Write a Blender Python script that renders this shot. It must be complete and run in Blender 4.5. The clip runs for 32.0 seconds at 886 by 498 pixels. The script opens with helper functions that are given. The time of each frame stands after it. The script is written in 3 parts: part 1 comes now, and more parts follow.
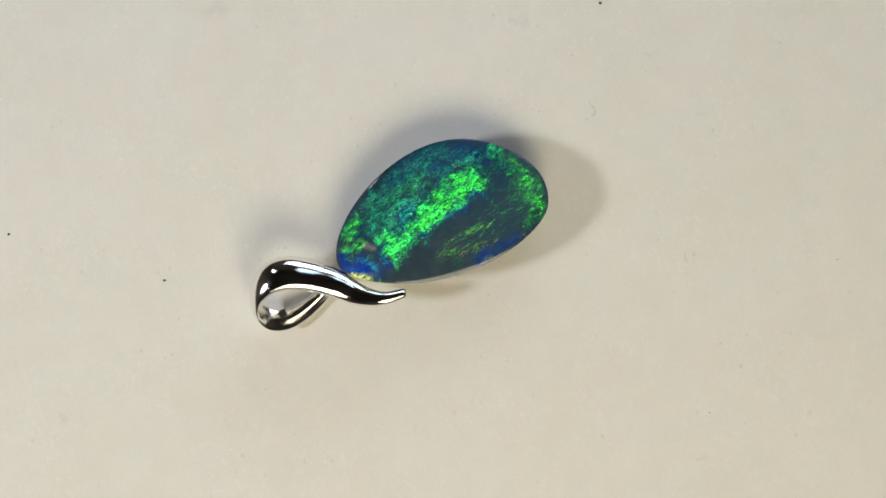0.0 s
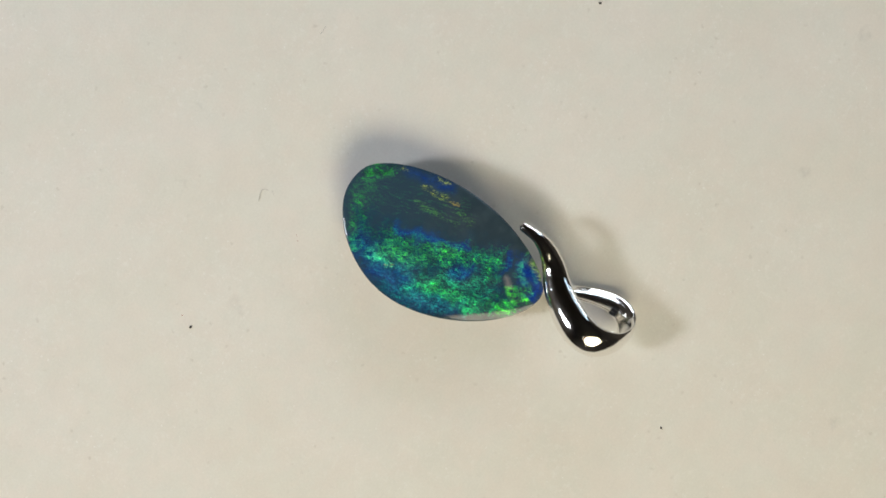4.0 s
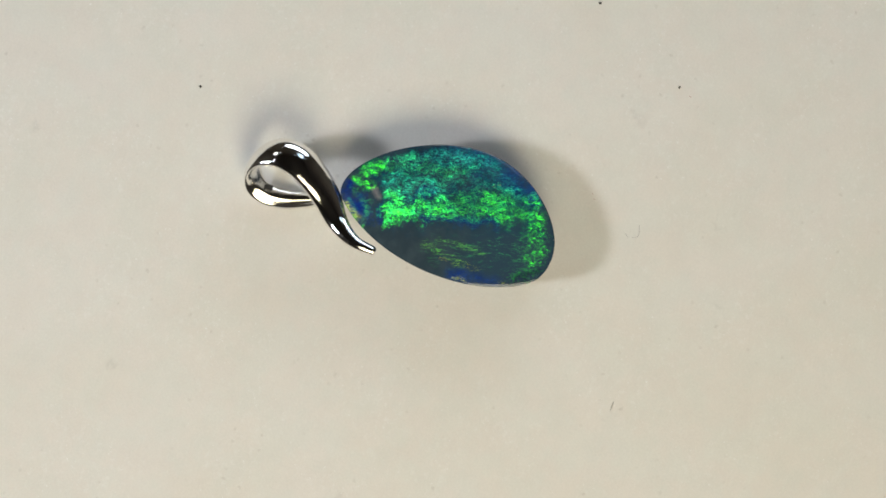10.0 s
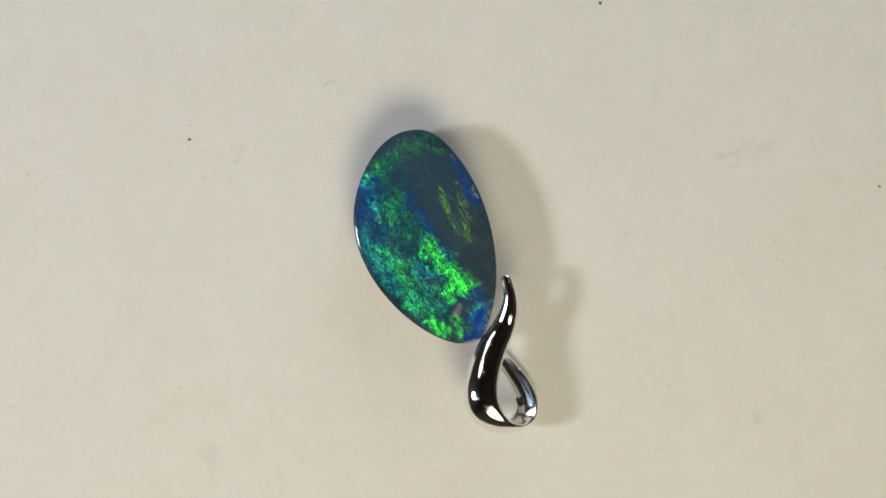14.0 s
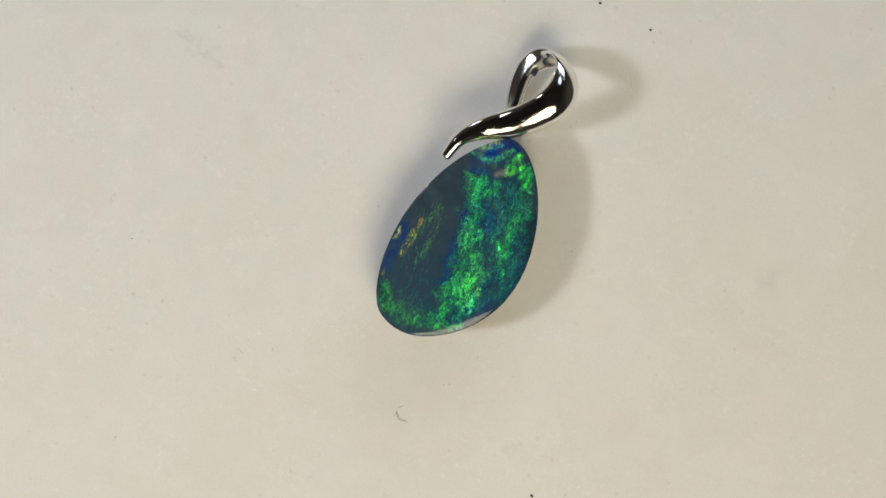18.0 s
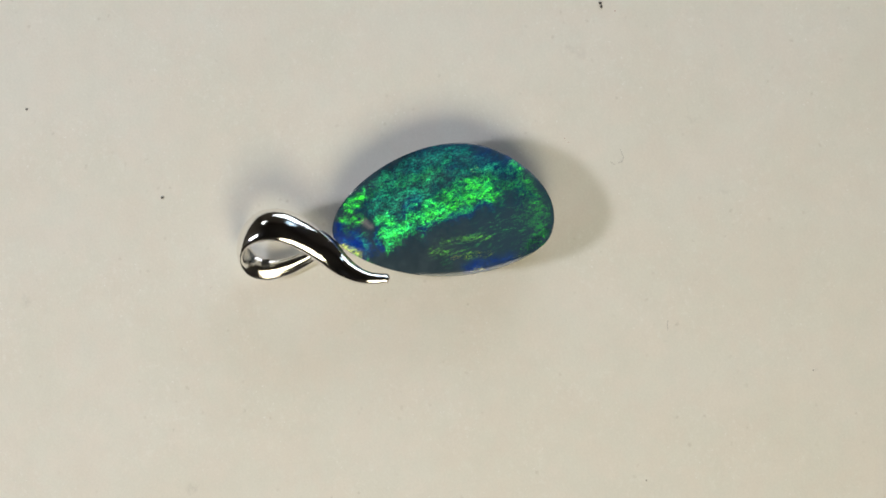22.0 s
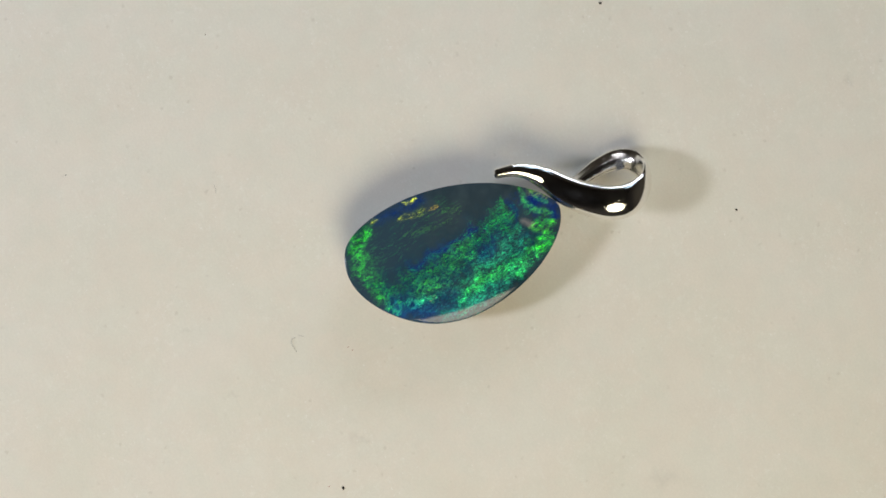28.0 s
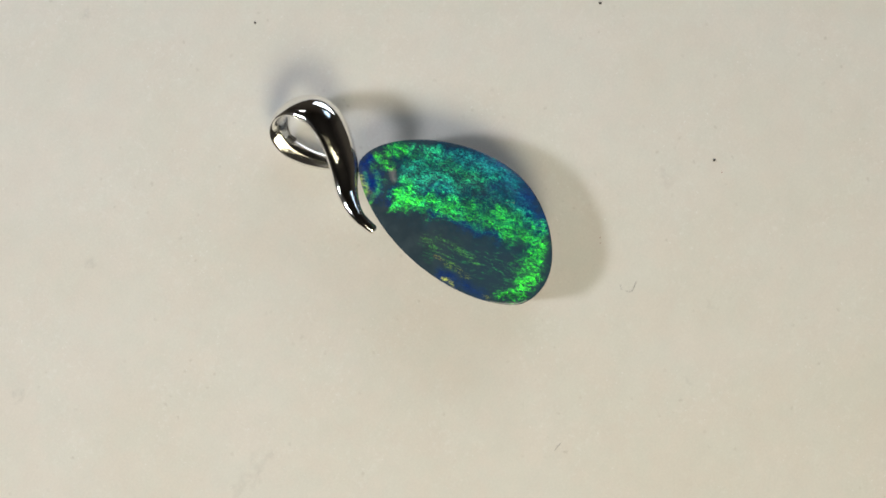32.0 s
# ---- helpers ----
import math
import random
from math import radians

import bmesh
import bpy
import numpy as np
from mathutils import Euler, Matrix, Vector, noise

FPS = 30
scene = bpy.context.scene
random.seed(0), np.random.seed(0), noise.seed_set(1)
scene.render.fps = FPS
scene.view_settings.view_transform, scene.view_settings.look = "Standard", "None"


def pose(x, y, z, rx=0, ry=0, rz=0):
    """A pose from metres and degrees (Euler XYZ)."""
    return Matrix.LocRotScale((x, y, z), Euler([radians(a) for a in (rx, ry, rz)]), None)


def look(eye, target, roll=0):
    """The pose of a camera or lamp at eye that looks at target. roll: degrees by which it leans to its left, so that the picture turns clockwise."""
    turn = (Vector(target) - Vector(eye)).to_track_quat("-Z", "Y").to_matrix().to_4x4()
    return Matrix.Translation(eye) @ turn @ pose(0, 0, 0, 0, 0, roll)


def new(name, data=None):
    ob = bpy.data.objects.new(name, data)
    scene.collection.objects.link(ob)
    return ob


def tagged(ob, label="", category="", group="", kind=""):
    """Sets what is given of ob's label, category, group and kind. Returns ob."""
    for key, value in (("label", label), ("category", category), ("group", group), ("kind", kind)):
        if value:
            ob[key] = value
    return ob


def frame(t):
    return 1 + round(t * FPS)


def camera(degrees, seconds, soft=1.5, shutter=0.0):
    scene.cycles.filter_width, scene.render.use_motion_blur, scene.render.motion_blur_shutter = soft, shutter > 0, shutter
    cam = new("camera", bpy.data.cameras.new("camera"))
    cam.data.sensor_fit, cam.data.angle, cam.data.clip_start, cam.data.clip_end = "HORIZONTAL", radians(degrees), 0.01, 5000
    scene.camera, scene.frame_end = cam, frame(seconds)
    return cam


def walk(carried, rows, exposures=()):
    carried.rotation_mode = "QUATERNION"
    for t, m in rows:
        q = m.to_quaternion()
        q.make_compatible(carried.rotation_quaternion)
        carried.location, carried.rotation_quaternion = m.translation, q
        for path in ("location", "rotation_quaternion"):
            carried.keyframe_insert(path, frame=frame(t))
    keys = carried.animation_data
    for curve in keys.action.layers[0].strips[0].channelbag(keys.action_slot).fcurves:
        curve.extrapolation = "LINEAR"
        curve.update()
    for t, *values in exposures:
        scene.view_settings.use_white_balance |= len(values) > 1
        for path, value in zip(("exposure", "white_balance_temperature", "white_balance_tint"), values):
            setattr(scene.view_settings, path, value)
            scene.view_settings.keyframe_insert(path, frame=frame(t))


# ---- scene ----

from itertools import product

MM = 0.001

# ---- camera: fixed, looking straight down on a slow turntable ----
cam = camera(31.28, 32.0, soft=1.7)
EYE = pose(0.00158, -0.00459, 0.130, 1.449, 0.862, 0)
walk(cam, [(0, EYE), (32.0, EYE)],
     [(0, 0.0), (12.0, 0.0), (14.0, -0.05), (18.0, -0.04), (25.0, -0.06), (30.0, -0.04), (32.0, -0.01)])

# the turntable: one turn counter-clockwise in 11.26 s, squared up at 19 s, running a little ahead about 24 s
TURN = 360 / 11.26


# the play of its axle, in millimetres: seconds, x, y
PLAY = np.array([(0, 0.02, 0.02), (3, 0.06, 0.12), (7, 0, 0), (9, -0.05, 0), (11, -0.10, 0), (13, -0.12, 0), (14.5, -0.10, 0), (17, -0.02, 0), (19, -0.06, 0),
                 (22, -0.05, 0), (25, 0, 0), (28, 0.08, -0.02), (30, 0.18, -0.03), (32, 0.12, -0.03)])


def turned(t):
    x, y = (MM * np.interp(t, PLAY[:, 0], PLAY[:, k]) for k in (1, 2))
    return Matrix.Translation((x, y, 0)) @ Matrix.Rotation(radians(TURN * (t - 19.0) + 1.2 * math.exp(-((t - 24.2) / 1.1) ** 2)), 4, "Z")


def ride(thing, m=Matrix()):
    """Carry a thing round on the turntable, from its pose m on the plate."""
    walk(thing, [(k * 0.2, turned(k * 0.2) @ m) for k in range(161)])


# ---- light ----
world = bpy.data.worlds.new("room")
scene.world = world
world.use_nodes = True
world.node_tree.nodes["Background"].inputs[0].default_value = (0.05, 0.05, 0.05, 1)
world.node_tree.nodes["Background"].inputs[1].default_value = 1.0


def area_lamp(name, eye, size, power, colour, size_y=None):
    data = bpy.data.lights.new(name, "AREA")
    data.shape, data.size, data.energy, data.color = "DISK", size, power, colour
    if size_y:
        data.shape, data.size_y = "ELLIPSE", size_y
    ob = new(name, data)
    ob.matrix_world = look(eye, (0, 0, 0.002))
    return ob


area_lamp("desk_lamp", (-0.700, -0.103, 0.507), 0.135, 3.64, (0.89, 0.922, 1.0))
area_lamp("warm_lamp", (0.125, -0.480, 0.500), 0.45, 3.44, (1.0, 0.905, 0.655), 0.38)
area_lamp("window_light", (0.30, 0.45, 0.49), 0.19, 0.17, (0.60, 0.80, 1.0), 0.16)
# broad low lamp without a known source, added to lift the shadows
area_lamp("north_fill", (0.20, 0.72, 0.27), 0.85, 2.75, (0.785, 0.87, 0.975), 0.22)
area_lamp("room_lamp", (-0.43, 0.44, 0.48), 0.060, 0.20, (0.95, 0.92, 0.95))


# ---- node helpers ----
class Graph:
    def __init__(self, name):
        self.mat = bpy.data.materials.new(name)
        self.mat.use_nodes = True
        self.tree = self.mat.node_tree
        self.tree.nodes.clear()
        self.out = self.tree.nodes.new("ShaderNodeOutputMaterial")

    def node(self, kind, ins=None, **props):
        n = self.tree.nodes.new("ShaderNode" + kind)
        for key, value in props.items():
            setattr(n, key, value)
        for key, value in (ins or {}).items():
            self.put(n.inputs[key], value)
        return n

    def put(self, socket, value):
        if isinstance(value, bpy.types.NodeSocket):
            self.tree.links.new(value, socket)
        else:
            socket.default_value = value

    def math(self, op, a, b=0.0, clamp=False):
        return self.node("Math", {0: a, 1: b}, operation=op, use_clamp=clamp).outputs[0]

    def add(self, a, b):
        return self.math("ADD", a, b)

    def mul(self, a, b):
        return self.math("MULTIPLY", a, b)

    def vec(self, op, a, b=(0, 0, 0)):
        n = self.node("VectorMath", {0: a, 1: b}, operation=op)
        return n.outputs["Value"] if op in ("DOT_PRODUCT", "LENGTH") else n.outputs[0]

    def scaled(self, v, k):
        n = self.node("VectorMath", {0: v}, operation="SCALE")
        self.put(n.inputs["Scale"], k)
        return n.outputs[0]

    def step(self, x, lo, hi):
        n = self.node("MapRange", {0: x, 1: lo, 2: hi, 3: 0.0, 4: 1.0}, interpolation_type="SMOOTHSTEP")
        return n.outputs[0]

    def mix(self, f, a, b):
        n = self.node("Mix", {0: f}, data_type="RGBA")
        self.put(n.inputs[6], a), self.put(n.inputs[7], b)
        return n.outputs[2]

    def coords(self, scale=(1000, 1000, 1000)):
        t = self.node("TexCoord").outputs["Object"]
        return self.node("Mapping", {0: t, 3: scale}).outputs[0]

    def noise(self, p, scale, detail=2.0, rough=0.5, colour=False, distort=0.0):
        n = self.node("TexNoise", {"Vector": p, "Scale": scale, "Detail": detail, "Roughness": rough, "Distortion": distort})
        return n.outputs["Color" if colour else "Fac"]

    def capsule(self, p, a, b, r, soft):
        """1 inside a capsule from a to b with radius r, fading over soft (millimetres, in plan)."""
        a, b = Vector((*a, 0)), Vector((*b, 0))
        d = b - a
        pa = self.vec("SUBTRACT", p, tuple(a))
        h = self.mul(self.vec("DOT_PRODUCT", pa, tuple(d)), 1 / max(d.length_squared, 1e-6))
        h = self.math("MINIMUM", self.math("MAXIMUM", h, 0.0), 1.0)
        away = self.vec("LENGTH", self.vec("SUBTRACT", pa, self.scaled(tuple(d), h)))
        return self.math("SUBTRACT", 1.0, self.step(away, r - soft, r + soft))

    def union(self, *parts):
        top = parts[0]
        for p in parts[1:]:
            top = self.math("MAXIMUM", top, p)
        return top

    def done(self, shader):
        self.tree.links.new(shader, self.out.inputs[0])
        return self.mat


def plain(name, colour, rough=0.5, metal=0.0, spread=0.1, scale=0.4, bump=0.0):
    g = Graph(name)
    p = g.coords()
    n = g.noise(p, scale, 4.0)
    fine = g.noise(p, scale * 9, 3.0)
    k = g.add(g.mul(g.add(n, fine), spread), 1 - spread)
    b = g.node("BsdfPrincipled", {"Base Color": g.scaled(colour, k), "Roughness": rough, "Metallic": metal})
    if bump:
        g.put(b.inputs["Normal"], g.node("Bump", {"Strength": bump, "Distance": 0.00005, "Height": fine}).outputs[0])
    return g.done(b.outputs[0])


# ---- materials ----
def paper_material():
    """Matt off-white card with faint mottling, fibres and a few soft smudges."""
    g = Graph("white_card")
    p = g.coords()
    broad = g.noise(p, 0.09, 3.0)
    blotch = g.noise(p, 0.42, 4.0, 0.6)
    grain = g.noise(p, 5.0, 3.0, 0.65)
    base = g.mix(g.step(broad, 0.35, 0.65), (0.745, 0.715, 0.655, 1), (0.757, 0.730, 0.680, 1))
    k = g.add(g.mul(g.math("SUBTRACT", blotch, 0.5), 0.10), g.mul(g.math("SUBTRACT", grain, 0.5), 0.13))
    base = g.scaled(base, g.add(k, 1.0))
    tint = g.noise(g.vec("ADD", p, (31, 7, 0)), 0.30, 4.0, 0.6)
    base = g.vec("MULTIPLY", base, g.mix(g.step(tint, 0.35, 0.65), (1.012, 0.995, 0.990, 1), (0.988, 1.004, 1.0, 1)))
    wob = g.vec("ADD", p, g.scaled(g.vec("SUBTRACT", g.noise(p, 0.7, 3.0, 0.6, True), (0.5, 0.5, 0.5)), 2.6))
    for (a, b, r, s, dark) in (
        ((-27.6, 2.7), (-23.2, 1.6), 0.20, 0.30, 0.08), ((-26.0, 1.4), (-23.9, 3.2), 0.13, 0.28, 0.07),
        ((13.4, -12.2), (14.2, -11.7), 0.20, 0.45, 0.10), ((-18.7, 23.1), (-18.4, 23.4), 0.20, 0.45, 0.16),
        ((24.3, 10.2), (24.6, 11.4), 0.40, 0.80, 0.09), ((-1.9, 35.0), (-1.6, 35.1), 0.15, 0.50, 0.15),
        ((-25.4, -12.6), (-25.1, -12.0), 0.15, 0.35, 0.08), ((0.7, -23.4), (1.0, -23.0), 0.12, 0.35, 0.09),
        ((7.3, -20.8), (7.6, -20.4), 0.12, 0.35, 0.08), ((-31.2, 21.7), (-30.9, 21.9), 0.15, 0.40, 0.14),
        ((-38.5, -17.6), (-36.6, -21.8), 0.80, 1.60, 0.22), ((-14.3, -28.7), (-14.2, -28.5), 0.05, 0.25, 0.14)):
        m = g.capsule(g.vec("MULTIPLY", wob, (1, 1, 0)), a, b, r, s)
        base = g.scaled(base, g.math("SUBTRACT", 1.0, g.mul(m, dark)))
    # pale pulp showing through in clumps, pale and dark flecks in it, thicker in some places
    loose = g.step(g.noise(g.vec("ADD", p, (5, 60, 0)), 0.16, 3.0, 0.6), 0.38, 0.66)
    pulp = g.step(g.noise(g.vec("ADD", p, (40, 11, 0)), 1.6, 6.0, 0.78), 0.50, 0.66)
    base = g.mix(g.mul(g.mul(pulp, g.add(0.12, loose)), 0.30), base, (0.87, 0.86, 0.83, 1))
    for scale, share, small, big, tone, much in ((1.9, 0.60, 0.05, 0.19, (0.90, 0.89, 0.87, 1), 0.60), (0.9, 0.66, 0.04, 0.20, (0.50, 0.46, 0.40, 1), 0.36)):
        grit = g.node("TexVoronoi", {"Vector": g.vec("ADD", p, g.scaled(g.noise(p, 2.0, 3.0, 0.6, True), 0.5)), "Scale": scale})
        pick = g.math("GREATER_THAN", g.node("SeparateColor", {0: grit.outputs["Color"]}).outputs[0], share)
        fleck = g.mul(pick, g.math("SUBTRACT", 1.0, g.step(grit.outputs["Distance"], small, big)))
        base = g.mix(g.mul(g.mul(fleck, g.add(0.15, loose)), much), base, tone)
    bump = g.node("Bump", {"Strength": 0.34, "Distance": 0.00005, "Height": g.add(grain, g.mul(blotch, 0.6))}).outputs[0]
    b = g.node("BsdfPrincipled", {"Base Color": base, "Roughness": 0.75, "Normal": bump, "Specular IOR Level": 0.2})
    return g.done(b.outputs[0])


def silver_material():
    """Polished rhodium-plated silver with hairline scratches."""
    g = Graph("polished_silver")
    p = g.coords()
    fine = g.noise(p, 3.0, 5.0, 0.65)
    smear = g.noise(g.vec("MULTIPLY", p, (1, 4, 1)), 3.0, 2.0)
    rough = g.add(0.075, g.mul(g.step(fine, 0.5, 0.8), 0.10))
    hair = g.step(g.noise(g.vec("MULTIPLY", g.node("VectorRotate", {0: p, "Angle": 0.6}, rotation_type="Z_AXIS").outputs[0], (14, 0.5, 1)), 1.2, 3.0, 0.6), 0.62, 0.72)
    rough = g.add(rough, g.mul(hair, 0.05))
    bump = g.node("Bump", {"Strength": 0.20, "Distance": 0.00003, "Height": g.add(g.add(fine, smear), g.mul(hair, 0.25))}).outputs[0]
    b = g.node("BsdfPrincipled", {"Base Color": (0.90, 0.885, 0.86, 1), "Metallic": 1.0, "Roughness": rough, "Normal": bump})
    return g.done(b.outputs[0])


def opal_material():
    """Dark opal: a slate body, and thin platelets that throw back green, blue and a little gold,
    each set of platelets leaning its own way under a polished dome."""
    g = Graph("black_opal")
    p = g.coords()
    flat = g.vec("MULTIPLY", p, (1, 1, 0))
    drift = g.scaled(g.vec("SUBTRACT", g.noise(p, 0.55, 4.0, 0.65, True), (0.5, 0.5, 0.5)), 3.2)
    w = g.vec("MULTIPLY", g.vec("ADD", p, drift), (1, 1, 0))
    # platelets: streaky patches and small flakes
    combed = g.node("VectorRotate", {0: g.vec("ADD", p, g.scaled(drift, 0.35)), "Angle": -0.28}, rotation_type="Z_AXIS").outputs[0]
    streak = g.noise(g.vec("MULTIPLY", combed, (2.3, 0.8, 1)), 1.5, 7.0, 0.74)
    cell = g.node("TexVoronoi", {"Vector": g.vec("MULTIPLY", combed, (1.15, 0.48, 0.5)), "Scale": 13.0})
    flake = cell.outputs["Color"]
    spark = g.add(g.mul(g.node("SeparateColor", {0: flake}).outputs[0], 0.35), g.mul(g.step(g.noise(g.vec("MULTIPLY", combed, (1.4, 0.5, 0.5)), 8.0, 4.0, 0.7), 0.36, 0.64), 0.65))
    grain = g.noise(p, 11.0, 3.0, 0.7)
    lit = g.step(g.add(g.mul(streak, 0.70), g.mul(spark, 0.30)), 0.36, 0.62)

    def leaning(x, y, jitter, flow):
        """A shading normal that leans (x, y) on the stone, with a scatter from flake to flake."""
        wave = g.scaled(g.vec("SUBTRACT", g.noise(p, 0.5, 2.0, 0.5, True), (0.5, 0.5, 0.5)), flow)
        jit = g.scaled(g.vec("SUBTRACT", flake, (0.5, 0.5, 0.5)), jitter)
        tilt = g.vec("MULTIPLY", g.vec("ADD", g.vec("ADD", wave, jit), (x, y, 0)), (1, 1, 0))
        turn = g.node("VectorTransform", {0: tilt}, vector_type="VECTOR", convert_from="OBJECT", convert_to="WORLD").outputs[0]
        return g.vec("NORMALIZE", g.vec("ADD", g.node("NewGeometry").outputs["Normal"], turn))

    mottle = g.noise(g.vec("MULTIPLY", g.vec("ADD", p, g.scaled(drift, 0.3)), (1.5, 0.9, 1)), 4.6, 8.0, 0.82)
    gaps = g.add(0.35, g.mul(g.step(g.noise(g.vec("MULTIPLY", combed, (1.2, 0.9, 1)), 8.0, 8.0, 0.82), 0.36, 0.62), 0.80))
    clump = g.noise(g.vec("ADD", p, (9, 3, 0)), 1.2, 4.0, 0.6)
    bands = g.add(0.45, g.mul(g.step(g.noise(g.vec("MULTIPLY", p, (1.3, 0.8, 1)), 1.1, 3.0, 0.6), 0.36, 0.62), 0.75))

    def cover(*runs):
        return g.union(*[g.capsule(w, p0, p1, r, 0.85 * r + 0.35) for p0, p1, r in runs])

    def patch(*runs):
        """Loose patches of flakes along runs of (from, to, radius), full in the middle, thinning out at their edges."""
        c = cover(*runs)
        m = g.add(g.mul(c, 1.10), g.add(g.mul(g.math("SUBTRACT", streak, 0.5), 1.2), g.add(g.mul(g.math("SUBTRACT", mottle, 0.5), 2.2), g.mul(g.math("SUBTRACT", clump, 0.5), 0.9))))
        return g.mul(g.mul(g.step(m, 0.30, 1.30), g.step(c, 0.0, 0.4)), g.mul(bands, gaps))

    near = g.vec("MULTIPLY", g.vec("ADD", p, g.scaled(drift, 0.3)), (1, 1, 0))
    upper = patch(((-0.9, 4.7), (0.3, 4.3), 0.30), ((0.2, 4.4), (1.1, 2.2), 0.85), ((1.0, 2.4), (1.6, 0.6), 0.7), ((0.5, 3.9), (1.4, 5.0), 0.6))
    teal = patch(((1.7, 5.2), (2.7, 3.4), 1.0), ((2.6, 3.4), (3.2, 1.2), 0.9), ((2.4, 5.8), (3.4, 4.2), 0.7))
    middle = patch(((1.5, 1.0), (2.6, -1.2), 0.95), ((2.5, -1.0), (2.9, -3.4), 1.05))
    train = patch(((2.8, -3.4), (3.1, -6.2), 0.9), ((3.6, -2.6), (4.2, -5.0), 0.7))
    foot = patch(((-1.5, -7.2), (3.2, -7.1), 0.9), ((-2.2, -6.0), (-1.4, -7.2), 0.45), ((2.6, -7.0), (4.3, -5.8), 0.65), ((0.6, -6.9), (2.0, -6.3), 0.5))
    rim = patch(((5.5, -0.6), (4.6, 1.2), 0.50), ((4.6, 1.2), (4.1, 3.5), 0.60), ((4.3, 3.9), (3.3, 6.7), 0.55), ((3.4, 6.6), (2.8, 7.5), 0.35))
    cyan = patch(((5.8, -0.8), (4.9, 1.8), 0.8), ((4.9, 1.8), (3.9, 4.8), 0.7), ((3.8, 1.6), (4.4, 0.2), 0.7), ((4.6, -2.4), (4.7, -4.0), 0.4), ((2.6, 4.6), (3.4, 2.4), 0.8))
    fleck = patch(((5.9, -1.2), (5.0, -4.2), 0.7), ((4.2, -1.0), (5.0, -2.6), 0.6), ((3.2, 5.6), (4.4, 2.8), 0.8))
    shoal = patch(((1.7, 0.8), (3.2, -1.2), 0.85), ((3.0, -0.8), (4.5, -3.8), 1.05))
    bar = patch(((2.2, 8.1), (1.7, 7.1), 0.20), ((2.6, 7.6), (3.6, 6.2), 0.22))
    fringe = patch(((6.4, -2.4), (6.3, 0.6), 0.55), ((6.2, 0.6), (4.9, 4.2), 0.55), ((5.4, -0.6), (5.0, 1.8), 0.5), ((4.4, 4.6), (3.8, 6.2), 0.4))
    heel = patch(((-2.0, -6.2), (-1.1, -7.4), 0.40), ((1.1, -7.5), (2.7, -5.7), 0.22), ((3.4, -6.7), (4.8, -5.7), 0.35))
    head = patch(((2.0, 8.2), (1.6, 7.0), 0.35), ((3.3, 6.7), (2.7, 7.4), 0.5), ((-1.8, 6.4), (0.2, 6.7), 0.22))
    arc = g.vec("MULTIPLY", g.vec("ADD", p, g.scaled(drift, 0.16)), (1, 1, 0))
    eye = g.union(*[g.capsule(arc, p0, p1, r, 0.16) for p0, p1, r in (
        ((-1.5, 6.5), (-0.5, 6.6), 0.16), ((-0.5, 6.6), (0.5, 7.15), 0.20), ((0.5, 7.15), (1.15, 8.3), 0.17), ((-1.3, 7.3), (-0.5, 7.45), 0.15),
        ((-0.5, 7.45), (0.15, 8.1), 0.16), ((-0.9, 8.1), (-0.3, 8.6), 0.14), ((1.75, 8.2), (2.2, 7.6), 0.16), ((1.7, 6.5), (2.3, 7.2), 0.22))])
    eye = g.mul(eye, g.step(g.add(mottle, g.mul(streak, 0.6)), 0.50, 0.85))
    pool = g.capsule(w, (1.2, 8.5), (-0.5, 7.1), 0.50, 0.45)
    threads = g.noise(g.vec("MULTIPLY", g.node("VectorRotate", {0: g.vec("ADD", p, g.scaled(drift, 0.25)), "Angle": -0.22}, rotation_type="Z_AXIS").outputs[0], (3.4, 0.55, 1)), 1.5, 5.0, 0.7)
    side = g.mul(g.union(g.capsule(near, (-0.95, -3.4), (-0.70, -1.2), 0.16, 0.22), g.capsule(near, (-0.6, -2.6), (-0.8, 0.4), 0.16, 0.22),
                         g.capsule(near, (-1.4, 1.4), (-2.1, -1.9), 0.24, 0.28)), g.step(threads, 0.42, 0.62))
    fine = g.mul(cover(((-1.7, 0.6), (-0.7, -3.0), 0.75), ((-0.7, -2.8), (-0.3, -6.4), 0.85), ((0.5, -4.2), (0.3, -6.6), 0.6)), g.step(threads, 0.50, 0.68))
    gold = g.mul(g.union(g.capsule(near, (-2.30, -0.2), (-2.15, -1.8), 0.05, 0.18), g.capsule(near, (-2.15, -1.6), (-2.05, -3.3), 0.14, 0.22), g.capsule(near, (-3.25, -1.6), (-3.2, -2.6), 0.08, 0.16),
                         g.capsule(near, (-2.65, -5.2), (-2.55, -5.5), 0.12, 0.18), g.capsule(w, (4.6, -2.4), (4.8, -2.8), 0.06, 0.2)),
                 g.mul(g.step(threads, 0.44, 0.62), g.step(g.add(spark, g.mul(grain, 0.5)), 0.45, 0.95)))
    ember = g.capsule(near, (-2.0, 0.3), (-2.05, -0.6), 0.3, 0.5)
    amber = g.mul(g.capsule(near, (-0.35, 8.3), (-1.05, 7.2), 0.26, 0.22), g.step(threads, 0.36, 0.58))
